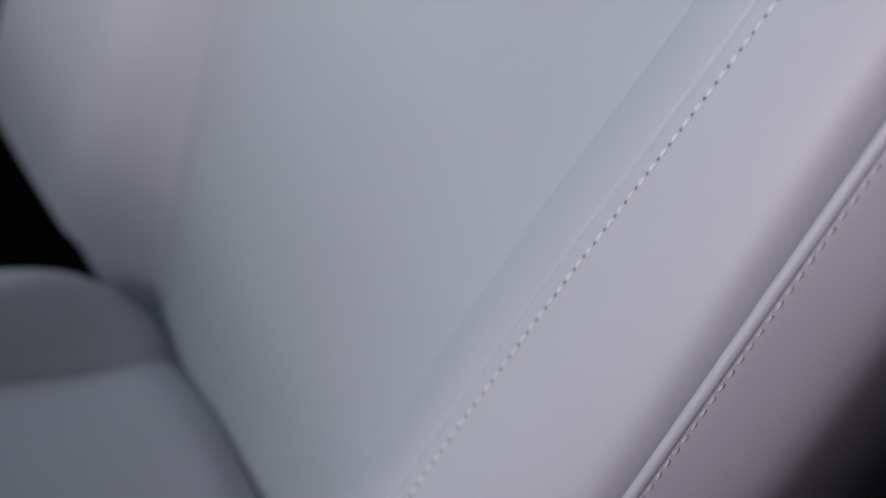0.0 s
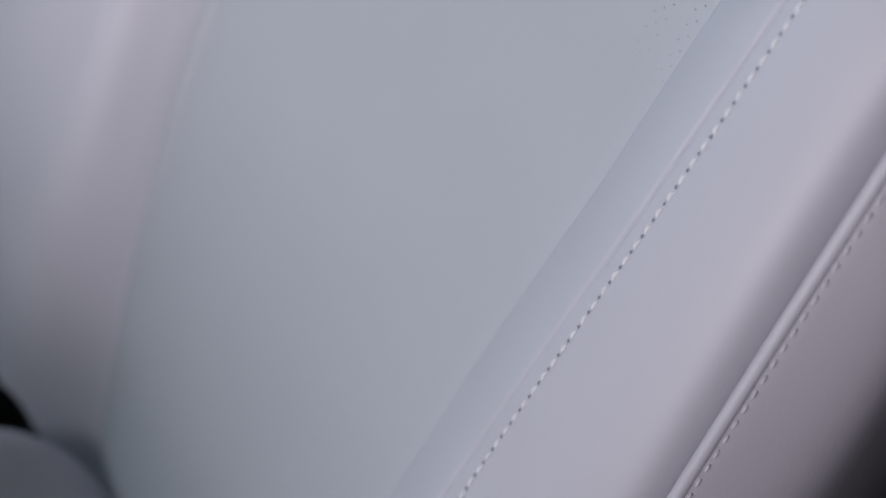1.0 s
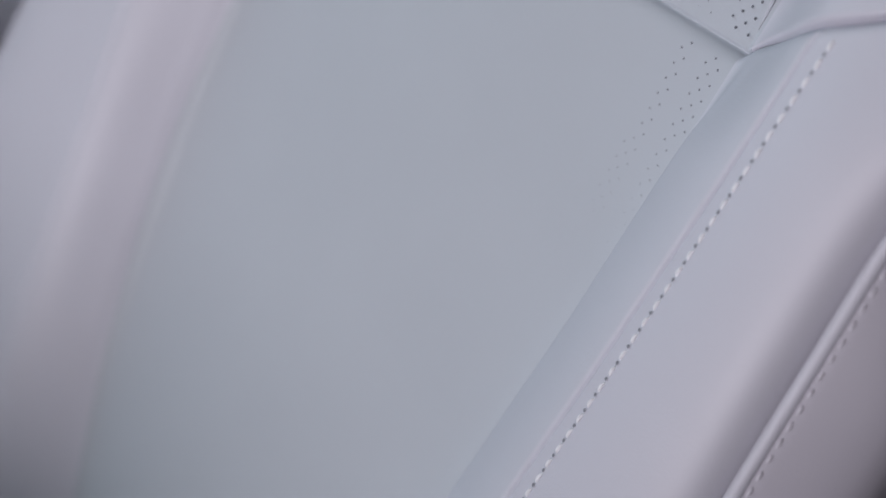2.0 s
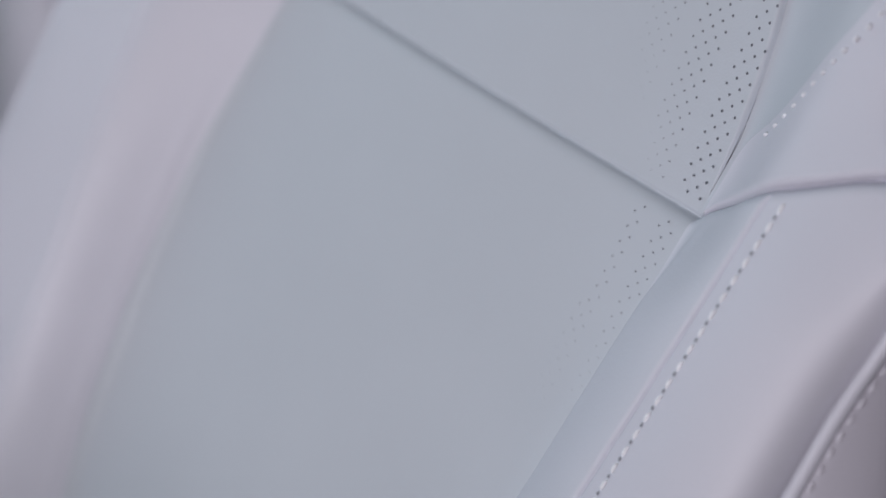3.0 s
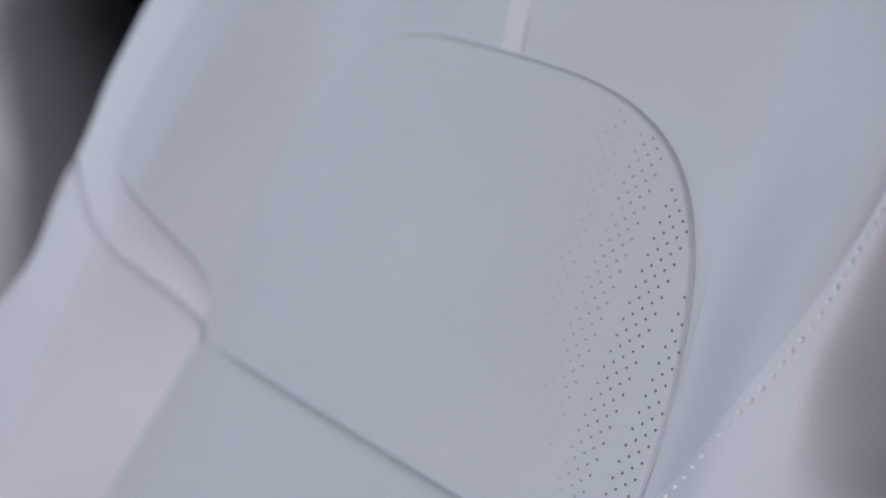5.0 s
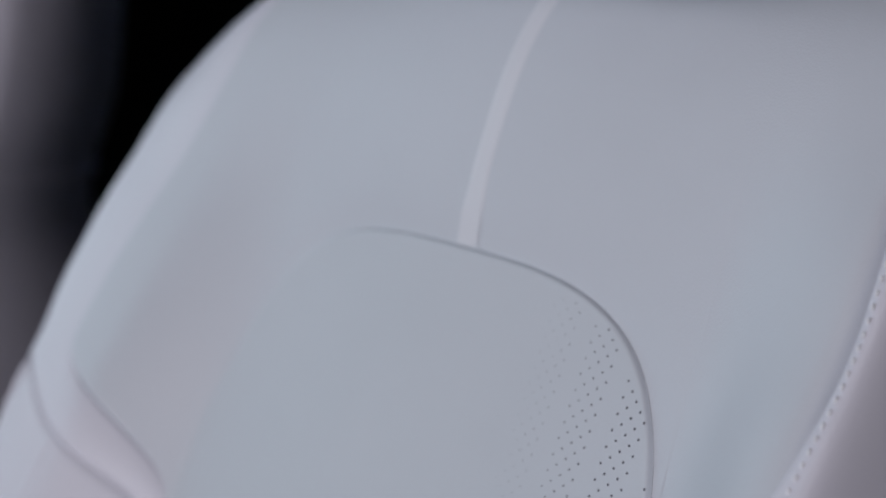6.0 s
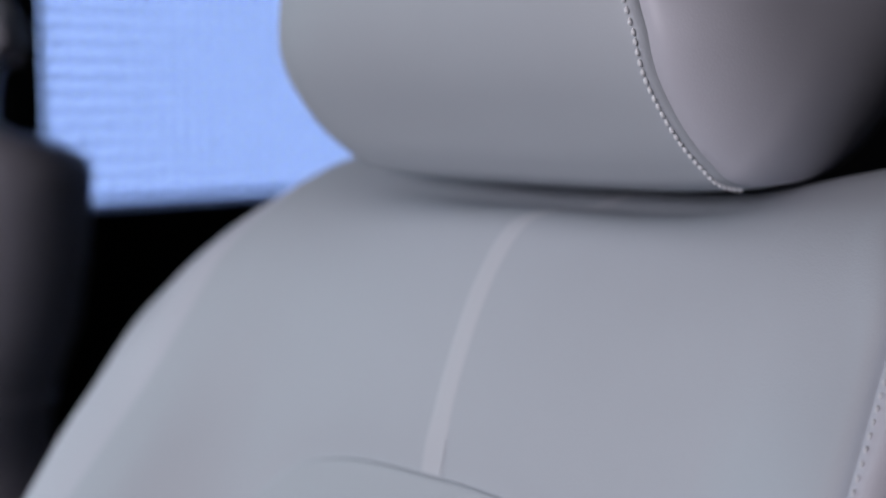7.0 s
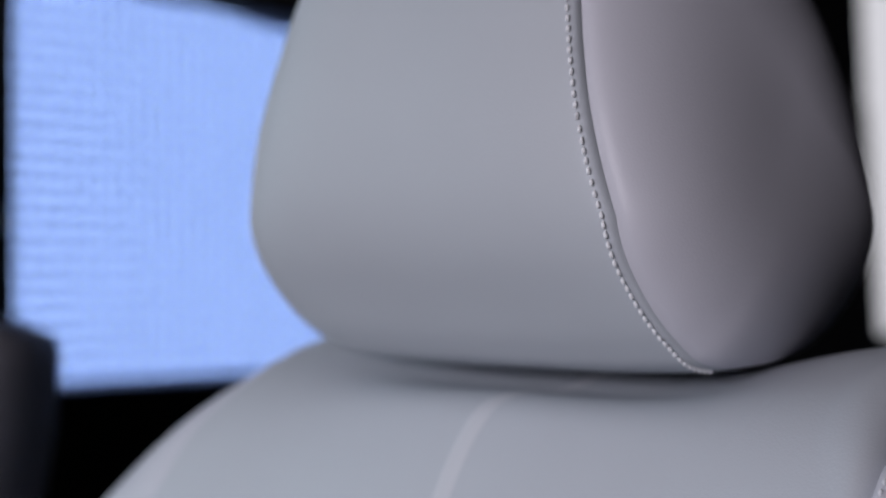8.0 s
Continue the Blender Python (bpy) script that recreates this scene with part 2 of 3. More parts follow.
def cover(x, v):
    """A point of the backrest's cover at the half width x; past the outer edge it goes on down the side."""
    a = abs(x)
    y, z, t = spine_at(v)
    n = Vector((0, -t.z, t.y))
    u1, ur, hr = valley(x, v), curve_at(RIDGE, v, 1), curve_at(RIDGE, v, 2)
    u3, h3 = outer_edge(x, v), curve_at(OUTER, v, 2)
    out = a
    if x > 0:
        hr += 0.008 * smooth01((v - V_SEAM - 0.05) / 0.06) * (1 - smooth01((v - V_SEAM - 0.19) / 0.08))
    if a <= ur:
        low = smooth01((V_SEAM + 0.02 - v) / 0.06)
        if x > 0:
            # a firm round bolster, steep beside the insert
            foot = u1 - 0.001 * low
            k = max(0.0, (a - foot) / (ur - foot))
            soft = smooth01(0.92 * k) / smooth01(0.92)
            firm = math.sqrt(1 - (1 - min(1.0, k)) ** 2.1) * smooth01(k / 0.25)
            rise = soft + (firm - soft) * 0.55 * low
        else:
            foot = u1 - 0.008 * low - 0.006 * (1 - low)
            k = max(0.0, (a - foot) / (ur - foot))
            soft = smooth01(k)
            firm = (1 - (1 - k) ** 1.7) * smooth01(k / 0.3)
            rise = soft + (firm - soft) * 0.3 * low
        h = 0.004 * max(0.0, 1 - (a / u1) ** 2) ** 2 + hr * rise
    elif a <= u3:
        s = (a - ur) / (u3 - ur)
        low = smooth01((V_SEAM + 0.05 - v) / 0.06)
        h = hr + (h3 - hr) * (s ** (2.2 - low)) + (0.003 + 0.003 * low if x > 0 else 0.0015) * math.sin(math.pi * s) - 0.007 * low * max(0.0, (s - 0.6) / 0.4) ** 3
    else:
        s = (a - u3) / 0.15
        h = h3 - 0.007 * smooth01((V_SEAM + 0.05 - v) / 0.06) - curve_at(DEPTH, v, 1) * s
        out = u3 + (0.008 + 0.024 * smooth01((V_SEAM + 0.03 - v) / 0.1)) * math.sin(math.pi / 2 * min(1, s * 6)) - 0.07 * s * s
        if x < 0:
            out += 0.016 * smooth01((V_SEAM + 0.045 - v) / 0.06) * math.sin(math.pi / 2 * min(1, s * 5))
    if x > 0.208:
        h -= WING_FALL[0] * smooth01((a - 0.216) / 0.034) * smooth01((v - V_SEAM - 0.06) / 0.06) * (1 - smooth01((v - V_SEAM - 0.27) / 0.05))
    if x < -0.14:
        # the padded strip between the cross seam and the line above it
        lo, hi = seam_v(x), V_SEAM + lerp_table(FAR_STRIP, a)
        if lo < v < hi:
            h += 0.0013 * math.sin(math.pi * (v - lo) / (hi - lo)) * (1 - smooth01((a - 0.2) / 0.03))
    # the hollow under the headrest
    h -= 0.023 * math.exp(-(a / 0.118) ** 3.4) * smooth01((v - V_HOLLOW) / 0.065)
    return Vector((math.copysign(out, x), y, z)) + n * h


def across_at(q, v, low):
    """The half width of the panel line q: 1 edge of the insert, 2 stitched line, 3 outer edge, 4 back of the side."""
    a = abs(q)
    u1, u2, u3 = valley(q, v), curve_at(LOW_LINE if low else TOP_LINE if q > 0 else FAR_LINE, v, 1), outer_edge(q, v)
    x = u1 * a if a <= 1 else u1 + (u2 - u1) * (a - 1) if a <= 2 else u2 + (u3 - u2) * (a - 2) if a <= 3 else u3 + 0.15 * (a - 3)
    return math.copysign(x, q)


INSERT_EDGE = {}
for sgn in (1, -1):
    INSERT_EDGE[sgn] = [(across_at(sgn, V_SEAM + (V_CORNER - V_SEAM) * k / 8, False), V_SEAM + (V_CORNER - V_SEAM) * k / 8) for k in range(8)]
    INSERT_EDGE[sgn] += [(across_at(sgn * math.cos(k * math.pi / 120), insert_top(math.cos(k * math.pi / 120)), False), insert_top(math.cos(k * math.pi / 120)))
                         for k in range(60)]
OUTLINE = INSERT_EDGE[1] + [(0.0, V_TOP)] + INSERT_EDGE[-1][::-1]


def seat_point(q, v, low):
    return cover(across_at(q, v, low), v)


@functools.lru_cache(None)
def seam_at(q, low):
    v = V_SEAM
    for _ in range(6):
        v = seam_v(across_at(q, v, low))
    return v


def low_seam(q):
    return seam_at(q, True)


def top_seam(q):
    return seam_at(q, False)


def sheet(q0, q1, v0, v1, low, nq, nv, grooves, depth=0.003, reach=0.0035, ends=0.75, fade=None, slit=0.5, bend=None):
    """A cover panel between q0 and q1, and between v0(q) and v1(q). fade: for an edge the weight of its groove at v."""
    qs = spaced(q0, q1, nq, ends)
    ts = spaced(0, 1, nv, ends)
    rows, push = [], []
    for t in ts:
        vs = [v0(q) + (v1(q) - v0(q)) * t for q in qs]
        rows.append([seat_point(q, v, low) for q, v in zip(qs, vs)])
        tangents = [spine_at(v)[2] for v in vs]
        push.append([(0, -d.z, d.y) for d in tangents])
    far = None
    if bend:
        line = np.array(OUTLINE)
        at = np.array([[(across_at(q, v0(q) + (v1(q) - v0(q)) * t, low), v0(q) + (v1(q) - v0(q)) * t) for q in qs] for t in ts])
        a, b = line[:-1], line[1:]
        k = np.clip(((at[:, :, None, :] - a) * (b - a)).sum(-1) / ((b - a) ** 2).sum(-1), 0, 1)
        far = (*bend, np.linalg.norm(at[:, :, None, :] - a - k[..., None] * (b - a), axis=-1).min(-1))
    weights = {}
    for k, fn in (fade or {}).items():
        if k > 1:
            weights[k] = [fn(q) for q in qs]
            continue
        q = (q0, q1)[k]
        weights[k] = [fn(v0(q) + (v1(q) - v0(q)) * t) for t in ts]
    return grid_mesh(rows, grooves, depth, reach, fade=weights, push=push, slit=slit, far=far)


def line_on_seat(q, v0, v1, low, n, shift=0.0, lift=0.0):
    """Points, normals and directions along a line of the cover, n of them; shift: metres outwards across it."""
    out = []
    for i in range(n):
        v = v0 + (v1 - v0) * i / max(1, n - 1)
        p = seat_point(q, v, low)
        e = 0.004
        along = (seat_point(q, v + e, low) - seat_point(q, v - e, low)).normalized()
        k = 0.02 if shift >= 0 else -0.02
        across = (seat_point(q + math.copysign(k, q), v, low) - p) * (1 if k > 0 else -1)
        across = (across - along * across.dot(along)).normalized()
        nrm = across.cross(along) * (1 if q > 0 else -1)
        nrm.normalize()
        out.append((p + across * shift + nrm * lift, nrm, along))
    return out


def stitch_mesh(length, radius, thread=THREAD):
    """One stitch: a short plump thread with drawn-in ends."""
    rows = []
    for i in range(7):
        s = i / 6
        r = radius * max(0.25, math.sin(math.pi * (0.08 + 0.84 * s)) ** 0.6)
        zz = -0.0006 * (2 * s - 1) ** 4
        rows.append([Vector(((s - 0.5) * length, r * math.cos(2 * math.pi * j / 6), zz + r * math.sin(2 * math.pi * j / 6))) for j in range(6)])
    bm = grid_mesh(rows, closed=True)
    bmesh.ops.recalc_face_normals(bm, faces=bm.faces)
    for fc in bm.faces:
        fc.smooth = True
    me = bpy.data.meshes.new("stitch")
    bm.to_mesh(me)
    bm.free()
    me.materials.append(thread)
    return me


STITCH = stitch_mesh(0.0044, 0.0008, BRIGHT_THREAD)
FINE_STITCH = stitch_mesh(0.0031, 0.00095, BRIGHT_THREAD)
DOT_STITCH = stitch_mesh(0.0026, 0.0008)
SIDE_STITCH = stitch_mesh(0.0044, 0.0007, SIDE_THREAD)


def frame_matrix(p, nrm, along):
    side = nrm.cross(along).normalized()
    m = Matrix.Identity(4)
    m.col[0].xyz, m.col[1].xyz, m.col[2].xyz, m.col[3].xyz = along, side, along.cross(side), p
    return m


def sew(spots, parent, hole, thread=None):
    """Stitches at spots (point, normal, direction) as pieces of parent, and the needle holes between them."""
    for p, nrm, along in spots:
        ob = new("stitch", thread or STITCH)
        ob.parent = parent
        ob.matrix_parent_inverse = parent.matrix_world.inverted()
        ob.matrix_basis = frame_matrix(p, nrm, along)
    if not hole:
        return
    bm = bmesh.new()
    for (p, nrm, along), (p2, _, _) in zip(spots, spots[1:]):
        disc(bm, (p + p2) / 2 + nrm * 0.0001, nrm, along, hole)
    part("needle_holes", bm, NEEDLE, parent)["kind"] = "stuff"


def disc(bm, p, nrm, along, r):
    side = nrm.cross(along).normalized()
    bm.faces.new([bm.verts.new(p + along * (r * math.cos(math.pi * k / 3)) + side * (r * math.sin(math.pi * k / 3))) for k in range(6)])


def evenly(fn, v0, v1, pitch):
    """How many stitches of that pitch lie between two places of a line."""
    pts = [fn(v0 + (v1 - v0) * i / 40) for i in range(41)]
    return int(sum((b - a).length for a, b in zip(pts, pts[1:])) / pitch) + 1


# ---- headrest ----
HEAD = [(0.441, 0.058), (0.447, 0.100), (0.458, 0.140), (0.480, 0.180), (0.53, 0.198), (0.60, 0.190), (0.662, 0.150), (0.692, 0.080),
        (0.698, -0.004), (0.675, -0.032), (0.585, -0.041), (0.510, -0.041), (0.482, -0.030), (0.459, -0.009), (0.445, 0.016)]
HEAD_C = Vector((0.555, 0.075))


def head_half(y, z=0.0):
    """Half the headrest's width: it narrows upwards and towards the back."""
    return 0.1135 - 1.7 * max(0.0, y - 0.47) ** 2 - 0.235 * max(0.0, z - 0.02)


def head_loop(n, thin=1.0):
    return [Vector((p.x, p.y)) for p in catmull([(0.44 + (y - 0.44) * thin, z, 0) for y, z in HEAD], n, closed=True)]


def head_crown(p, s):
    """How far the headrest's cover bulges over its seams: most in front, little under the chin."""
    return (0.004 + 0.010 * smooth01((p.y + 0.02) / 0.06)) * (1 - abs(s) ** 3.6)


def build_headrest(seat, detail):
    loop = head_loop(10, 1.0 if detail else 0.42)
    loop.append(loop[0])
    rows = []
    for p in loop:
        out = (p - HEAD_C).normalized()
        w = head_half(p.x, p.y)
        row = []
        for s in spaced(-1, 1, 44, 0.9):
            crown = head_crown(p, s)
            row.append(Vector((w * s, p.x + out.x * crown, p.y + Z0 + out.y * crown)))
        rows.append(row)
    head = part("headrest", grid_mesh(rows, (0.25, 1, 0, 0), 0.0025, 0.003, slit=1.1), INSERT, seat, "smooth pale grey leather headrest with stitched side seams")
    for sgn in (-1, 1):
        rows = []
        for r in spaced(0.0, 1.0, 30, 0.9):
            row = []
            for p in loop:
                q = HEAD_C + (p - HEAD_C) * r
                bulge = (1.0 if sgn > 0 else 0.7) * (0.043 - 0.13 * max(0.0, q.y)) * (1 - r ** 2.2) ** 0.6
                row.append(Vector((sgn * (head_half(HEAD_C.x, HEAD_C.y) * (1 - r) + head_half(q.x, q.y) * r + bulge), q.x, q.y + Z0)))
            rows.append(row)
        part("side_panel", grid_mesh(rows, (0, 0, 0, 0.35), 0.0025, 0.003, flip=sgn < 0, slit=0.0), LEATHER, head)
        if not detail or sgn < 0:
            continue
        fine = head_loop(60)
        s0, spots, last = 0.0, [], None
        for i, p in enumerate(fine[:-1] + fine[:1]):
            if last is not None:
                s0 += (p - last).length
            if last is None or s0 > 0.0037:
                s0 = 0.0
                a, b = fine[(i + 1) % len(fine)], fine[i - 1]
                along = Vector((0, a.x - b.x, a.y - b.y)).normalized()
                out = (p - HEAD_C).normalized()
                nrm = Vector((0.25, out.x, out.y)).normalized()
                w = head_half(p.x, p.y)
                crown = head_crown(p, (w - 0.0047) / w)
                if p.x < 0.516 and -0.0415 < p.y < 0.17:
                    spots.append((Vector((w - 0.0047, p.x + out.x * crown, p.y + Z0 + out.y * crown)) + nrm * 0.0007, nrm, (along - nrm * along.dot(nrm)).normalized()))
            last = p
        sew(spots, head, 0.0, FINE_STITCH)
    for sx in (-0.04, 0.04):
        bm = tube([Vector((sx, 0.60 + 0.012 * k, Z0 - 0.10 + 0.05 * k)) for k in range(3)], 0.006)
        part("headrest_post", bm, METAL, head, "black steel headrest post")


# ---- cushion ----
def cushion_point(q, s):
    """q: 1 edge of the middle, 2 top of the bolster, 3 outer edge, 4 foot of the side; s: 0 at the backrest, 1 at the front; under 0 it goes down the back."""
    a = abs(q)
    d = max(0.0, s)
    uv = 0.066 + 0.07 * smooth01(d / 0.35) if q > 0 else 0.046 + 0.09 * smooth01(d / 0.45)
    ur = uv + 0.062
    u3 = min(0.26, 0.175 + 0.3 * d)
    x = uv * a if a <= 1 else uv + (ur - uv) * (a - 1) if a <= 2 else ur + (max(u3, ur + 0.02) - ur) * (a - 2) if a <= 3 else max(u3, ur + 0.02) + 0.01 * math.sin(math.pi * (a - 3))
    h = 0.005 * (1 - min(1, a) ** 2)
    h += (0.028 if q > 0 else 0.039) * smooth01(a - 1) - (0.02 * (a - 2) ** 2 if a > 2 else 0) - (0.2 * (a - 3) if a > 3 else 0)
    rear = 0.087 - 0.088 * (max(0.0, x - 0.058) / 0.087) ** 2
    y = rear + (-0.47 - rear) * d
    z = Z0 - 0.698 + 0.05 * smooth01(d * 1.3) - 3.0 * max(0.0, d - 0.88) ** 2 + h
    edge = min(1.0, d / 0.055)
    z -= 0.034 * (1 - math.sqrt(1 - (1 - edge) ** 2)) * (0.6 + 0.4 * smooth01(a))
    if s < 0:
        z += s * 1.0
    return Vector((math.copysign(x, q), y, z))


def cushion_sheet(q0, q1, nq, ns, grooves):
    rows = [[cushion_point(q, s) for q in spaced(q0, q1, nq, 0.6)] for s in [-0.12, -0.05] + spaced(0.0, 0.1, 14, 0.3) + spaced(0.12, 1.0, ns, 0.3)]
    return grid_mesh(rows, grooves, 0.003, 0.005, flip=True)


# ---- the seat ----
def build_seat(detail=True, lift=0.0, upright=0.0):
    seat = new("car_seat")
    WING_FALL[0] = 0.08 if detail else 0.01
    seat.location = (0, 0.2, 0)
    bpy.context.view_layer.update()
    one = lambda q: V_SEAM
    base = lambda q: 0.04 * smooth01((abs(q) - 1) / 0.8)
    top = lambda q: V_END
    far_fade = lambda q: 1 - 0.75 * smooth01((-q - 0.62) / 0.38) + 0.33 * smooth01((q - 0.8) / 0.2)
    part("lower_insert", sheet(-1, 1, base, one, True, 60, 120, (0, 0, 0, 0.9), reach=0.0034, ends=0.93, fade={3: far_fade}), INSERT, seat, "pale blue-grey leather lower backrest insert")
    part("upper_insert", sheet(-1, 1, one, insert_top, False, 130, 110, (0, 0, 0.9, 0), reach=0.019, ends=0.93, fade={2: far_fade}, bend=(0.8, 0.0008)), INSERT, seat,
         "pale blue-grey perforated leather backrest insert")
    strip = sheet(-0.002, 0.086, lambda q: insert_top(q) + 0.0004, top, False, 16, 90, (0.5, 0.5, 0, 0), 0.0014, 0.0011, ends=0.9, slit=0.0, bend=(1.8, 0.012))
    for vt in strip.verts:
        vt.co += Vector((0, -0.0003, 0.0002))
    part("seam_strip", strip, STRIP, seat, "flat pale leather strip over the centre seam")
    for sgn in (-1, 1):
        def both(q0, q1, v0, v1, low, nq, nv, grooves, ends=0.93, fade=None, bend=None, reach=(0.0025, 0.0025, 0.0022, 0.0022)):
            if sgn > 0:
                return sheet(q0, q1, v0, v1, low, nq, nv, grooves, ends=ends, fade=fade, reach=reach, bend=bend)
            g = (grooves[1], grooves[0], grooves[2], grooves[3])
            return sheet(-q1, -q0, v0, v1, low, nq, nv, g, ends=ends, reach=(reach[1], reach[0], reach[2], reach[3]), fade={1 - k: fn for k, fn in fade.items()} if fade else None, bend=bend)
        cross, line = (1.2, 1.5) if sgn > 0 else (0.42, 0.4)
        line_weight = (lambda v: smooth01((v - V_SEAM - 0.115) / 0.05)) if sgn > 0 else (lambda v: 1 - 0.95 * smooth01((v - V_SEAM - 0.045) / 0.025))
        part("inner_bolster", both(1, 2, base, low_seam, True, 30, 120, (0, 0.45 if sgn > 0 else 0.3, 0, cross), reach=(0.0025, 0.0009, 0.0022, 0.0022)), INNER_LIT if sgn > 0 else LEATHER, seat)
        outer_ob = part("outer_bolster", both(2, 3, base, low_seam, True, 60, 120, (0.45 if sgn > 0 else 0.3, 3.0, 0, cross), reach=(0.0009, 0.004, 0.0022, 0.0022)), LEATHER, seat, "smooth pale leather side bolster")
        up = both(1, 2, top_seam, top, False, 40, 130, (0, line, cross, 0), reach=(0.0025, 0.0035, 0.0022, 0.0022), fade={1: line_weight}, bend=(0.85, 0.012))
        mid = both(0.0, 1.03, insert_top, top, False, 50, 70, (0, 0, 0, 0), ends=0.9, bend=(0.85, 0.012))
        part("shoulder_panel", add_sheet(up, mid), SHOULDER, seat, "smooth pale grey leather shoulder panel")
        wing_ob = part("shoulder_wing", both(2, 3, top_seam, top, False, 36, 110, (line, 0, cross, 0), reach=(0.0035, 0.0025, 0.0022, 0.0022), fade={0: line_weight}, bend=(0.85, 0.012)), LEATHER, seat)
        part("side_panel", both(3, 4, base, low_seam, True, 30, 100, (0.8, 0, 0, cross)), SIDE, seat, "mauve-grey leather side panel")
        part("upper_side_panel", both(3, 4, top_seam, top, False, 24, 90, (0, 0, cross, 0)), SIDE, seat)
        welt = line_on_seat(3 * sgn, 0.04, low_seam(3 * sgn), True, 90, 0.0038, -0.0008)
        welt_ob = part("piping", tube([w[0] for w in welt], 0.0028, 10, ([w[1] for w in welt], 0.8)), LEATHER, seat, "rounded leather piping along the bolster edge")
        if detail and sgn > 0:
            n = evenly(lambda v: seat_point(2, v, True), 0.06, low_seam(2) - 0.004, 0.0072)
            sew(line_on_seat(2, 0.06, low_seam(2) - 0.004, True, n, 0.0085, 0.0003), outer_ob, 0.0008)
            n = evenly(lambda v: seat_point(3, v, True), 0.1, low_seam(3) - 0.004, 0.0066)
            sew(line_on_seat(3, 0.1, low_seam(3) - 0.004, True, n, 0.0076, 0.0002), welt_ob, 0.0, SIDE_STITCH)
            n = evenly(lambda v: seat_point(2, v, False), V_SEAM + 0.0455, V_END - 0.10, 0.005)
            sew(line_on_seat(2, V_SEAM + 0.0455, V_END - 0.10, False, n, 0.0055, 0.0003), wing_ob, 0.0, DOT_STITCH)
    rows = [[seat_point(q, v, v < V_SEAM) for q in (-4, 4)] for v in spaced(0, V_END, 40, 0.2)]
    part("back_shell", grid_mesh([[r[0].lerp(r[1], k / 8) + Vector((0, 0.03 * math.sin(math.pi * k / 8), 0)) for k in range(9)] for r in rows], flip=True), SHELL, seat,
         "dark grey plastic back shell")
    if detail:
        bm = bmesh.new()
        step = 0.0033
        for i in range(1, 47):
            if (i + 1) % 7 > 4:
                continue
            for j in range(66):
                u, v = i * step, V_SEAM - 0.119 + 2 * step * j + (step if i % 2 else 0)
                q = u / valley(u, v)
                if abs(q) > 0.992:
                    continue
                upper = v > V_SEAM
                if abs(v - V_SEAM) < 0.006 or (upper and v > insert_top(q) - 0.003) or (not upper and (abs(q) > 0.985 or abs(q) < 0.83)):
                    continue
                e = 0.003
                p = seat_point(q, v, not upper)
                along = (seat_point(q, v + e, not upper) - p).normalized()
                across = (seat_point(q + 0.02, v, not upper) - p).normalized()
                nrm = across.cross(along).normalized()
                edge = (1 - abs(q)) * valley(u, v)
                dip = max(0.0024 * math.exp(-(edge / 0.0008) ** 1.5), 0.0027 * math.exp(-((v - V_SEAM) / 0.019) ** 1.5)) if upper else 0.0
                fall = 0.032 + 0.85 * min(0.08, max(0.0, v - V_SEAM))
                r = 0.00064 * smooth01(1.15 - edge / fall) if upper else 0.0005 * smooth01(1.1 - (V_SEAM - v) / 0.12)
                if r > 0.00012:
                    disc(bm, p + nrm * (0.00015 - dip), nrm, along, r)
        part("perforation_rows", bm, HOLE, seat, "rows of tiny punched holes")["kind"] = "stuff"
    build_headrest(seat, detail)
    if upright:
        hinge = Matrix.Translation((0, 0.1, 0.25))
        turn = hinge @ Matrix.Rotation(upright, 4, "X") @ hinge.inverted()
        for ob in seat.children_recursive:
            ob.data.transform(turn)
    part("cushion_centre", cushion_sheet(-1, 1, 40, 50, (0, 0, 0, 0)), LEATHER, seat, "pale grey leather seat cushion")
    for sgn in (-1, 1):
        bm = cushion_sheet(1, 3, 40, 50, (1, 0, 0, 0)) if sgn > 0 else cushion_sheet(-3, -1, 40, 50, (0, 1, 0, 0))
        part("cushion_bolster", bm, LEATHER, seat)
        part("cushion_side", cushion_sheet(3, 4, 12, 40, (0, 0, 0, 0)) if sgn > 0 else cushion_sheet(-4, -3, 12, 40, (0, 0, 0, 0)), SIDE, seat)
    part("seat_base", box(-0.2, 0.2, -0.35, 0.12, -lift, 0.14, 0.02), SHELL, seat, "black plastic seat base on the floor")
    return seat


tagged(build_seat(True), "pale grey leather car seat with perforated insert, standing on black carpet", "car seat")
other = tagged(build_seat(False, -0.03, math.radians(24)), "pale grey leather car seat in shadow beside the other", "car seat")
other.location = (-0.79, 0.475, -0.03)

# ---- car cabin ----
tagged(part("floor", box(-1.15, 0.75, -1.2, 3.1, -0.04, 0.0), CARPET), "black cabin carpet", "floor", kind="structure")
# the unseen front edge reaches forward to cut the light from above
tagged(part("ceiling", box(-1.15, 0.6, -1.12, 3.1, 1.52, 1.58, 0.02), TRIM), "dark roof lining, run forward out of view as a shade", "ceiling", kind="structure")
bm = box(-1.18, -1.12, -1.2, 3.1, 0.0, 0.833)
header = box(-1.18, -1.12, 0.57, 2.678, 1.30, 1.52)
for vt in header.verts:
    if vt.co.y < 1 and vt.co.z < 1.4:
        vt.co.z += 0.065
    elif vt.co.y > 2:
        vt.co.y -= 0.09 * (vt.co.z - 1.19)
        vt.co.z -= 0.13 * (vt.co.z < 1.4)
add_sheet(bm, header)
add_sheet(bm, box(-1.18, -1.12, 0.57, 0.857, 0.833, 1.35))
post = box(-1.18, -1.12, 1.70, 2.678, 0.833, 1.28)
for vt in post.verts:
    if vt.co.y > 2:
        vt.co.y -= 0.09 * (vt.co.z - 1.19)
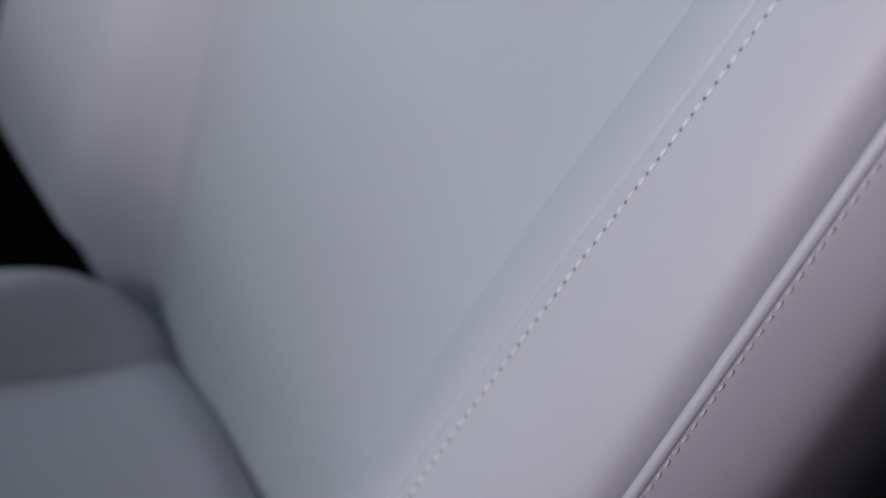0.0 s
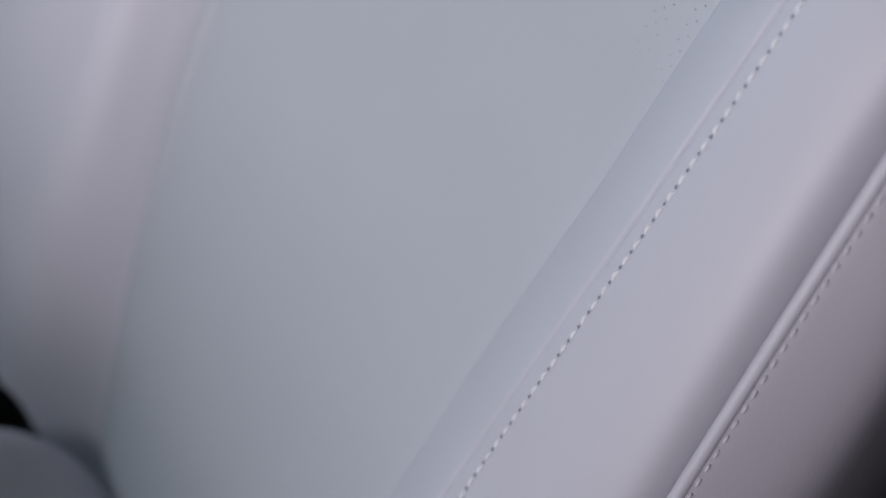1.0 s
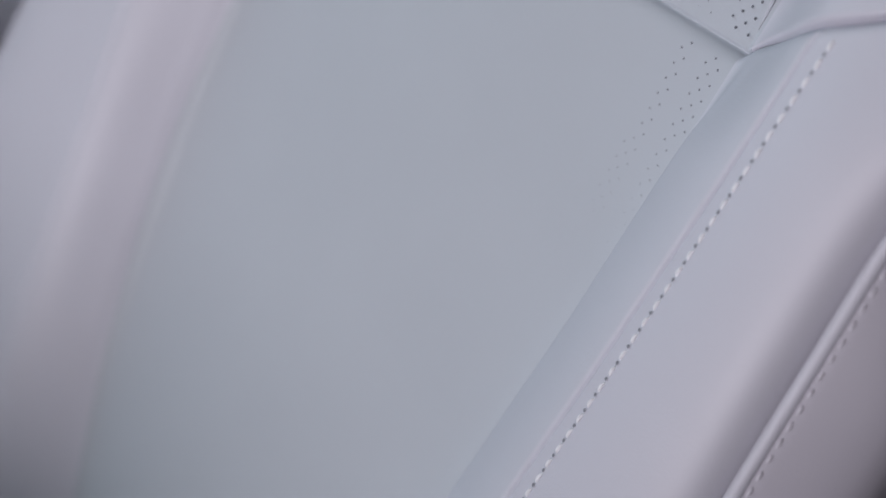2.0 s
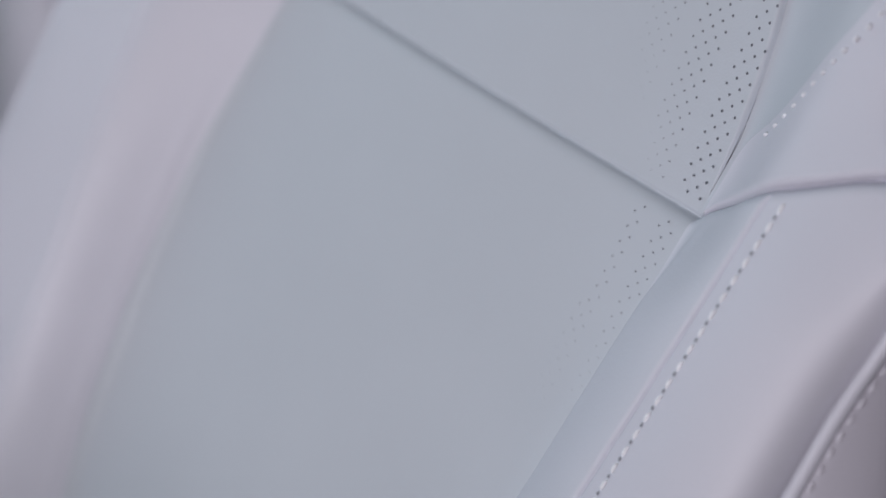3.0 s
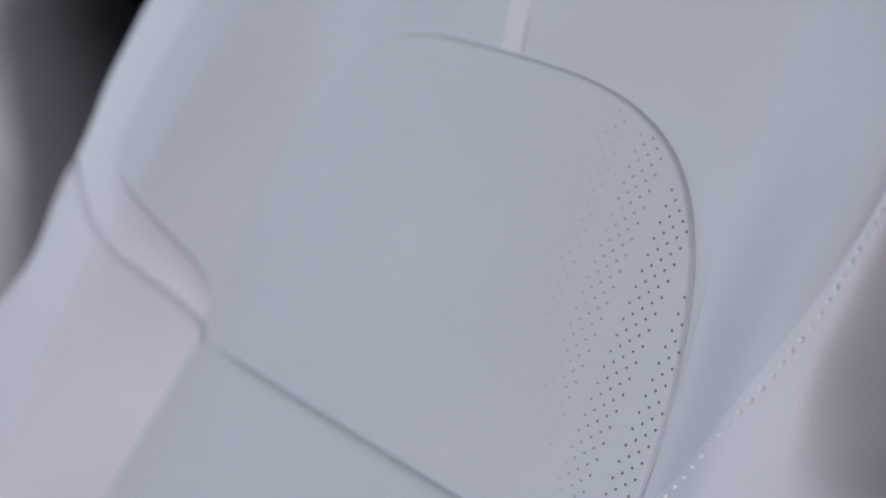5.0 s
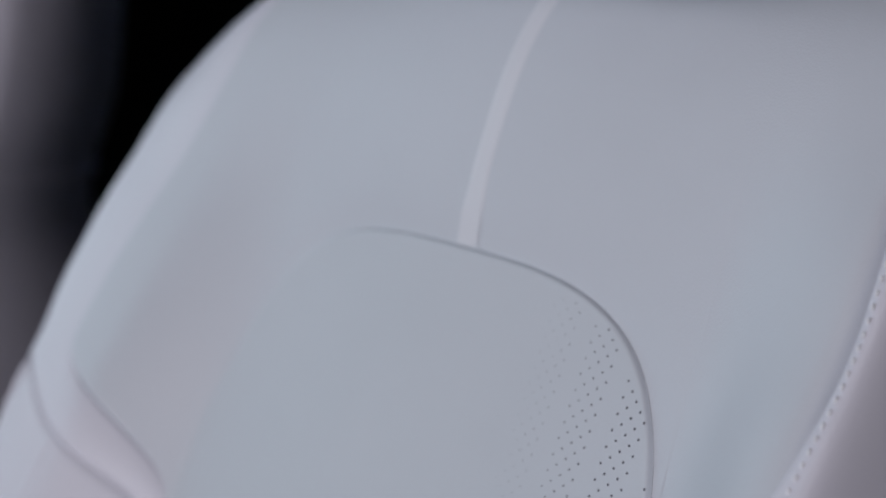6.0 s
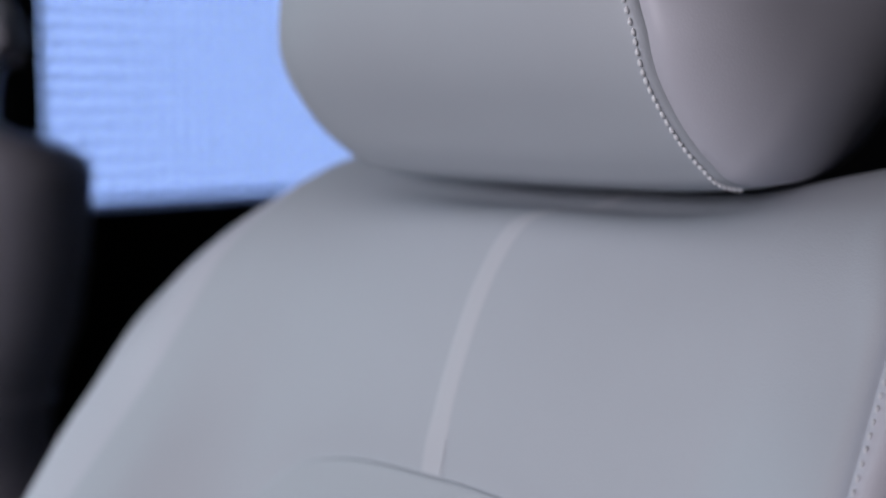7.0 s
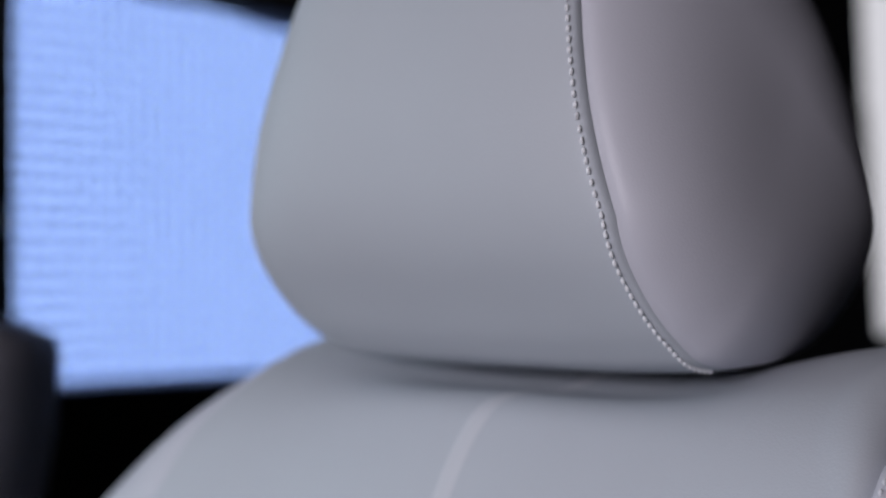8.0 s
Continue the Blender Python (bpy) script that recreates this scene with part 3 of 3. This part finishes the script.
add_sheet(bm, post)
tagged(part("wall_far_side", bm, TRIM, smooth=False), "black far door trim with window openings", "door trim", kind="structure")
tagged(part("wall_rear", box(-1.18, 0.75, 3.1, 3.14, 0.0, 1.58), TRIM), "black rear cabin wall", "wall", kind="structure")

# unseen board, sized to keep the front lamps off the lower backrest
tagged(part("front_light_block", box(-1.18, 0.285, -0.50, -0.46, 0.0, 0.635), TRIM), "unseen black board in front that shades the lower seat", "wall", kind="structure")

# out of view; added to trim the side lamp's light low down
tagged(part("near_side_light_block", box(0.62, 0.66, -1.2, -0.46, 0.0, 0.80), TRIM), "unseen black board beside the door opening that limits the side light", "wall", kind="structure")

tagged(part("wall_near_rear", box(0.62, 0.66, 0.6, 3.1, 0.0, 1.52), TRIM), "black near rear cabin wall", "wall", kind="structure")

# ---- hall ----
# added glowing panel and base, standing in for a pale pillar behind the headrest
tagged(part("pillar_stand_in", box(-2.85, -2.8, 4.68, 7.6, 0.6, 3.6, 0.01), PILLAR_GLOW), "white glowing panel outside, standing in for a pale lit pillar", "light panel", kind="structure")
tagged(part("pillar_stand_in_base", box(-2.86, -2.79, 4.68, 7.6, -0.4, 0.6), TRIM), "black base under the glowing stand-in panel", "wall", kind="structure")
screen = part("screen_panel", box(-2.85, -2.8, 0.5, 4.4, -0.4, 3.6), SCREEN)
tagged(screen, "glowing blue dotted video wall outside the window", "video wall")
bm = bmesh.new()
for i in range(84):
    for j in range(56):
        y, z = 1.4 + 0.036 * i, 0.45 + 0.0393 * j
        disc(bm, Vector((-2.797, y, z)), Vector((1, 0, 0)), Vector((0, 0, 1)), 0.0135)
tagged(part("dot_pattern", bm, DIODE, screen), "bright light dots")["kind"] = "stuff"
tagged(part("ground", box(-9, 9, -9, 9, -0.5, -0.4), HALL), "dark hall floor", "floor", kind="structure")
for nm, b in (("wall_west", (-9.1, -9, -9, 9, -0.4, 5)), ("wall_east", (9, 9.1, -9, 9, -0.4, 5)), ("wall_south", (-9, 9, -9.1, -9, -0.4, 5)), ("wall_north", (-9, 9, 9, 9.1, -0.4, 5)),
              ("hall_ceiling", (-9, 9, -9, 9, 5, 5.1))):
    tagged(part(nm, box(*b), HALL), "dark grey hall wall", "wall", kind="structure")
